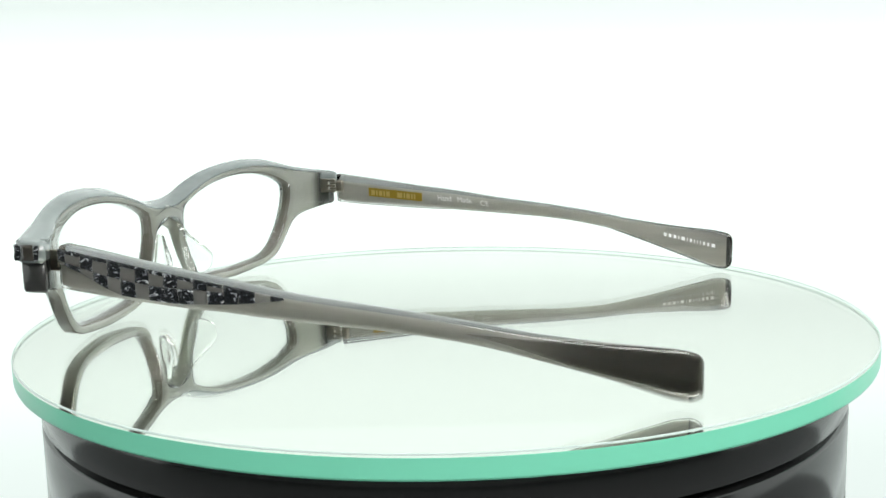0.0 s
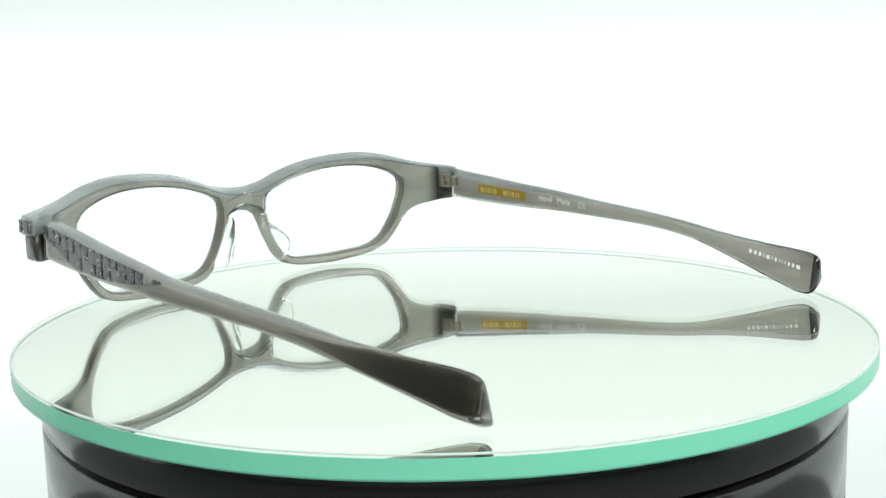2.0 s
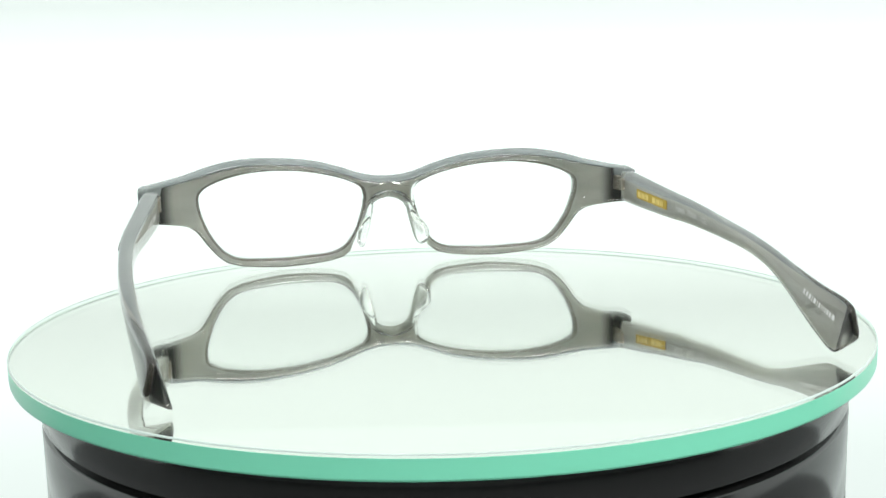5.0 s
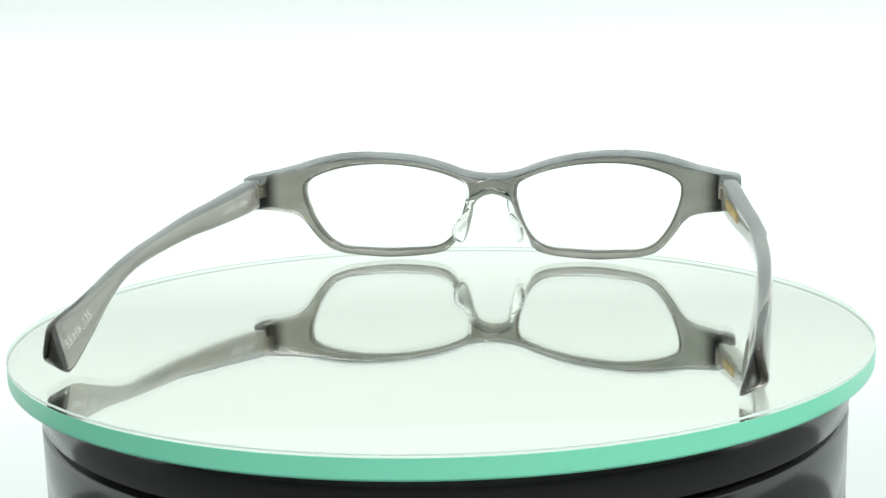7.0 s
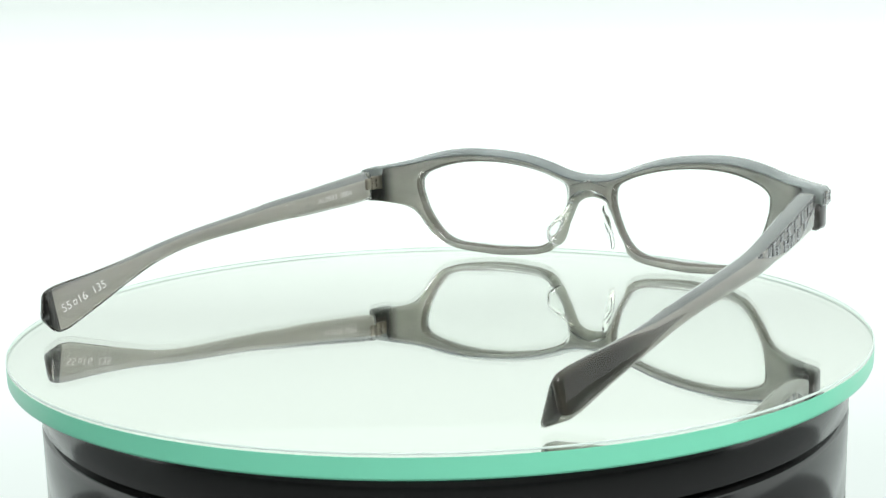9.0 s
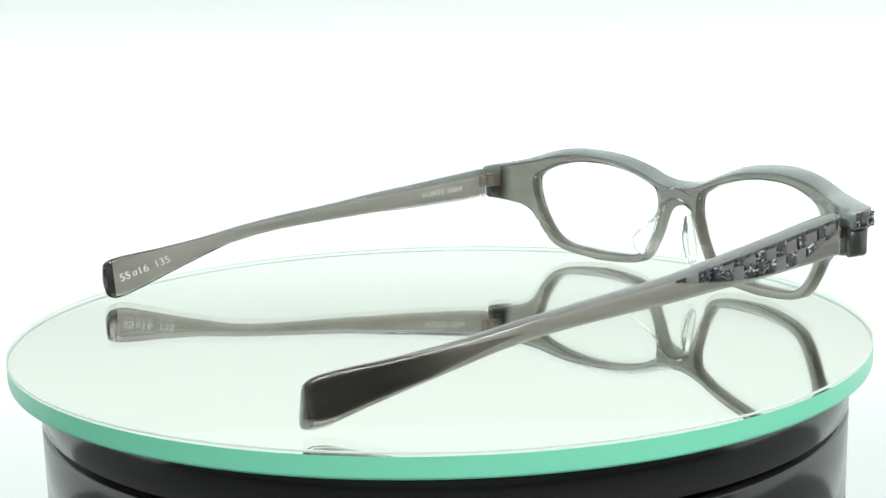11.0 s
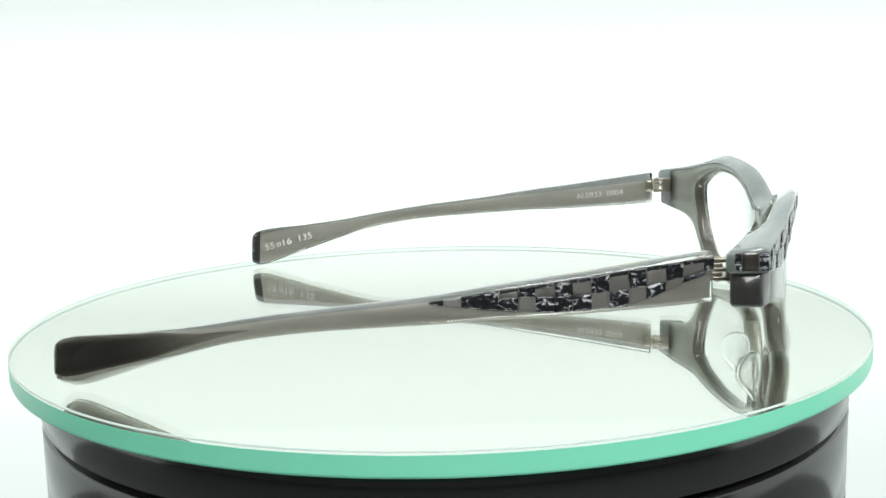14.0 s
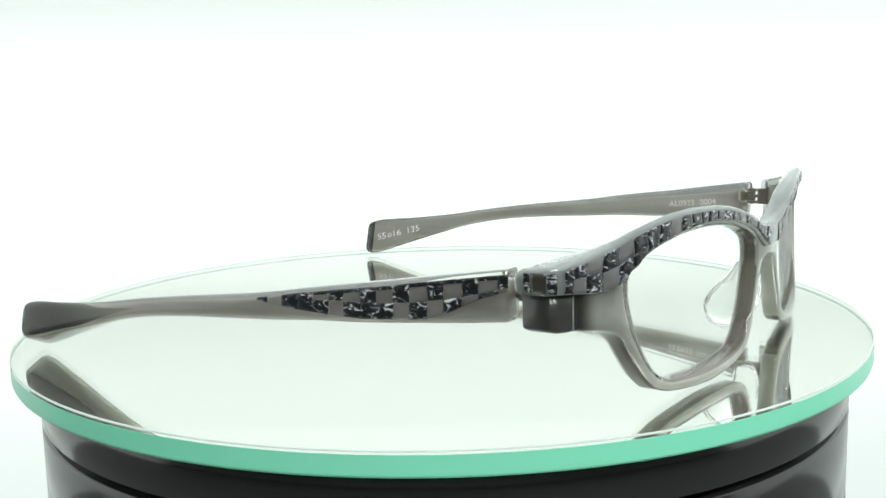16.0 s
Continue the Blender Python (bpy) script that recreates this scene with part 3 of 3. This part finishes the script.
def temple_tiles(parent, side):
    def surf(y, z, lift):
        return outer_face(y, z, lift, side)
    for k, (y0, y1) in enumerate(zip(COLS, COLS[1:])):
        t0, t1 = Z_TOP(y0) - 0.75, Z_TOP(y1) - 0.75
        m0, m1, a0, a1 = ROW(y0), ROW(y1), max(ARC(y0), Z_BOT(y0) + 0.95), max(ARC(y1), Z_BOT(y1) + 0.95)
        dark = UPPER[k] == "d"
        if y1 < -50:
            tile(parent, ((y0, a0), (y1, a1), (y1, t1), (y0, max(t0, a0 + 0.15))), surf, 0.18, MARBLED if dark else PEARL_TILE, "mosaic_tile" if dark else "pearl_tile")
            continue
        if y1 < -42:
            tile(parent, ((y0, a0), (y1, a1), (y1, t1), (y0, t0)), surf, 0.15, MARBLED)
            continue
        if dark:
            tile(parent, ((y0, m0), (y1, m1), (y1, t1), (y0, t0)), surf, 0.16, MARBLED)
        else:
            s = 0.75
            tile(parent, ((y0, m0), (y1, m1), (y1, t1 - s), (y0, t0 - s)), surf, 0.04, PEARL_TILE, "pearl_tile")
            tile(parent, ((y0, t0 - s), (y1, t1 - s), (y1, t1), (y0, t0)), surf, 0.13, MARBLED)
        if m0 - a0 > 0.7 and m1 - a1 > 0.4:
            if dark and not -37 < y0 < -32:
                tile(parent, ((y0, a0), (y1, a1), (y1, m1), (y0, m0)), surf, 0.04, PEARL_TILE, "pearl_tile")
            else:
                tile(parent, ((y0, a0), (y1, a1), (y1, m1), (y0, m0)), surf, 0.15, MARBLED)


def writing(parent, text, y, z, height, slope, side, length):
    """Printed letters on the inner face of a temple; y, z: where the line starts; length along the temple."""
    cu = bpy.data.curves.new("print", "FONT")
    cu.body = text
    cu.offset = 0.0
    tmp = new("print", cu)
    dg = bpy.context.evaluated_depsgraph_get()
    me = bpy.data.meshes.new_from_object(tmp.evaluated_get(dg))
    bpy.data.objects.remove(tmp)
    xs = [v.co.x for v in me.vertices]
    ys = [v.co.y for v in me.vertices]
    x0, sx, sy = min(xs), length / (max(xs) - min(xs)), height / (max(ys) - min(ys))
    run = -1.0 if side > 0 else 1.0
    for v in me.vertices:
        u, w = (v.co.x - x0) * sx, v.co.y * sy
        yy = y + run * u - run * slope * w * run
        zz = z + slope * u + w
        v.co = inner_face(yy, zz, 0.05, side)
    me.materials.append(PRINT_WHITE)
    ob = new("printed_line", me)
    ob.parent = parent
    ob["label"] = "small white printed characters"
    return ob


def bars(parent, y, z, slope, widths, height, gap, material, side, name, lift=0.05):
    """Writing that is not lettered: one short bar for each word or sign."""
    run = -1.0 if side > 0 else 1.0
    u = 0.0
    for w in widths:
        bm = bmesh.new()
        vs = []
        for lf in (-0.1, lift):
            for a, b in ((0, 0), (w, 0), (w, height), (0, height)):
                vs.append(bm.verts.new(inner_face(y + run * (u + a), z + slope * (u + a) + b, lf, side)))
        for q in ((0, 1, 2, 3), (4, 5, 6, 7), (0, 1, 5, 4), (1, 2, 6, 5), (2, 3, 7, 6), (3, 0, 4, 7)):
            bm.faces.new([vs[i] for i in q])
        part(name, bm, material, parent, smooth=False)
        u += w + gap


def hinge(parent, side):
    """Five interleaved fingers on a pin: three from the front's leaf, two from the plate let into the temple."""
    x = 75.2

    def box(name, y0, y1, z0, z1, owner, label="", half=0.75, r=0.18):
        xs = sorted((side * (x - half), side * (x + half)))
        return part(name, box_bm(xs[0] * MM, xs[1] * MM, y0 * MM, y1 * MM, z0 * MM, z1 * MM, r * MM), HINGE_METAL, owner, label)
    h = box("hinge", 0.2, 3.0, 23.3, 27.9, parent, "small nickel barrel hinge")
    for z in (23.4, 25.2, 27.0):
        box("knuckle", -2.5, 0.6, z, z + 0.8, h, half=0.95)
    box("hinge_leaf", -5.4, -2.6, 23.4, 27.5, h, half=0.9, r=0.85)
    for z in (24.3, 26.1):
        box("knuckle", -3.0, -0.5, z, z + 0.8, h, half=0.85)
    bm = bmesh.new()
    bmesh.ops.create_cone(bm, cap_ends=True, segments=20, radius1=0.55 * MM, radius2=0.55 * MM, depth=4.8 * MM)
    bmesh.ops.translate(bm, verts=bm.verts, vec=Vector((side * x, -1.4, 25.6)) * MM)
    part("hinge_pin", bm, HINGE_METAL, h)


def temple(parent, side):
    ys = [-3.0] + [-3.2 - 1.9 * i for i in range(69)]
    ys = [y for y in ys if y > -132.2]
    secs = [temple_section(-2.8, side, 0.9)] + [temple_section(y, side) for y in ys]
    for y, s in ((-133.2, 0.985), (-134.3, 0.95), (-135.1, 0.89), (-135.7, 0.79), (-136.0, 0.62)):
        secs.append(temple_section(y, side, s))
    body = part("temple", loft(secs), CRYSTAL, parent, "grey acetate temple with a chequered inlay and flared tip")
    core = [temple_core(-3.3, side, 0.95)] + [temple_core(y, side) for y in ys[2:]]
    for y, sh in ((-133.2, 0.97), (-134.2, 0.92), (-134.9, 0.84), (-135.2, 0.76)):
        core.append(temple_core(y, side, sh))
    inner = part("core", loft(core), [ACETATE_TEMPLE, TEMPLE_TOP, SMOKE_GREY], body, "pearly grey acetate core with a blue-grey upper face")
    # upper faces are coloured blue-grey, faces at the tip's end dark
    for f in inner.data.polygons:
        f.material_index = 1 if f.index % 12 in (1, 2, 3) and len(f.vertices) == 4 else 0
        if f.center.y < -0.1344:
            f.material_index = 2
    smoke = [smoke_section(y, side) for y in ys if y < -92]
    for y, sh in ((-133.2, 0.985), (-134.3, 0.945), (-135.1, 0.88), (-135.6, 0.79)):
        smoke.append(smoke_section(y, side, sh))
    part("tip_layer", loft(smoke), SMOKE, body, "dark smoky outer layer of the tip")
    temple_tiles(body, side)
    return body


GLASSES = tagged(new("eyeglasses"), "grey acetate eyeglasses with black chequered brow, standing open", "eyeglasses")
RIM = front_frame(GLASSES, "front_rim", CRYSTAL, label="clear outer layer of the acetate front")
front_frame(RIM, "core", [ACETATE, WALL_SHADE], 0.8, 0.25, "pearly grey acetate core")
end_blocks(RIM)
BROW = brow(GLASSES)
brow_tiles(BROW)
lenses(GLASSES)
nose_pads(GLASSES)
TEMPLE_R = temple(GLASSES, 1)
TEMPLE_L = temple(GLASSES, -1)
for s in (1, -1):
    hinge(GLASSES, s)

# writing on the temples
writing(TEMPLE_R, "Hand   Made", -38.3, 20.5, 1.85, -0.095, 1, 11.6)
writing(TEMPLE_R, "CE", -53.0, 18.7, 1.75, -0.095, 1, 2.8)
plaque = part("gold_plaque", box_bm(0, 1, 0, 1, 0, 1), GOLD, TEMPLE_R, "gold foil name plaque", smooth=False)
for v, (a, b, c) in zip(plaque.data.vertices, [tuple(round(q) for q in w.co) for w in plaque.data.vertices]):
    yy = -14.2 - 18.6 * b
    v.co = inner_face(yy, 22.0 - 0.105 * 18.6 * b + 2.9 * c, -0.2 + 0.3 * a, 1)
bars(plaque, -15.2, 22.4, -0.105, (1.2, 0.5, 1.2, 0.5, 1.2), 1.7, 0.45, GOLD_DARK, 1, "embossed_sign", 0.16)
bars(plaque, -24.2, 21.45, -0.105, (1.8, 0.5, 1.2, 0.5, 0.5), 1.7, 0.45, GOLD_DARK, 1, "embossed_sign", 0.16)
bars(TEMPLE_R, -114.6, 10.2, -0.20, (0.85, 0.85, 0.85, 0.25, 1.05, 0.22, 0.65, 0.22, 0.22, 0.25, 0.6, 0.65, 1.05), 1.05, 0.7, PRINT_WHITE, 1, "printed_sign")
writing(TEMPLE_L, "AL0933  0004", -27.2, 21.0, 1.7, 0.11, -1, 15.0)
writing(TEMPLE_L, "55", -131.2, 5.2, 2.0, 0.24, -1, 3.0)
writing(TEMPLE_L, "16", -125.2, 6.7, 2.0, 0.24, -1, 2.7)
writing(TEMPLE_L, "135", -119.9, 8.0, 2.0, 0.24, -1, 4.2)
for dy, dz, w, h in ((0, 0, 1.2, 0.22), (0, 1.0, 1.2, 0.22), (0, 0, 0.22, 1.2), (1.0, 0, 0.22, 1.2)):
    bars(TEMPLE_L, -127.5 + dy, 6.3 + 0.24 * dy + dz, 0.24, (w,), h, 0.0, PRINT_WHITE, -1, "printed_sign")


# ---- what moves ----
AXIS_TO_GLASSES = pose(-60.94 * MM, 18.72 * MM, 0, 0, 0, 72.667)
AXIS_TO_DISC = pose(0.62 * MM, -0.72 * MM, 0)


def motions():
    times = [0.5 * i for i in range(33)]
    walk(GLASSES, [(t, pose(0, 0, 0.0, 0, 0, turned(t)) @ AXIS_TO_GLASSES) for t in times])
    walk(DISC, [(t, pose(0, 0, 0, 0, 0, turned(t)) @ AXIS_TO_DISC) for t in times])
    walk(PLATTER, [(t, pose(0, 0, 0, 0, 0, turned(t))) for t in times])


motions()
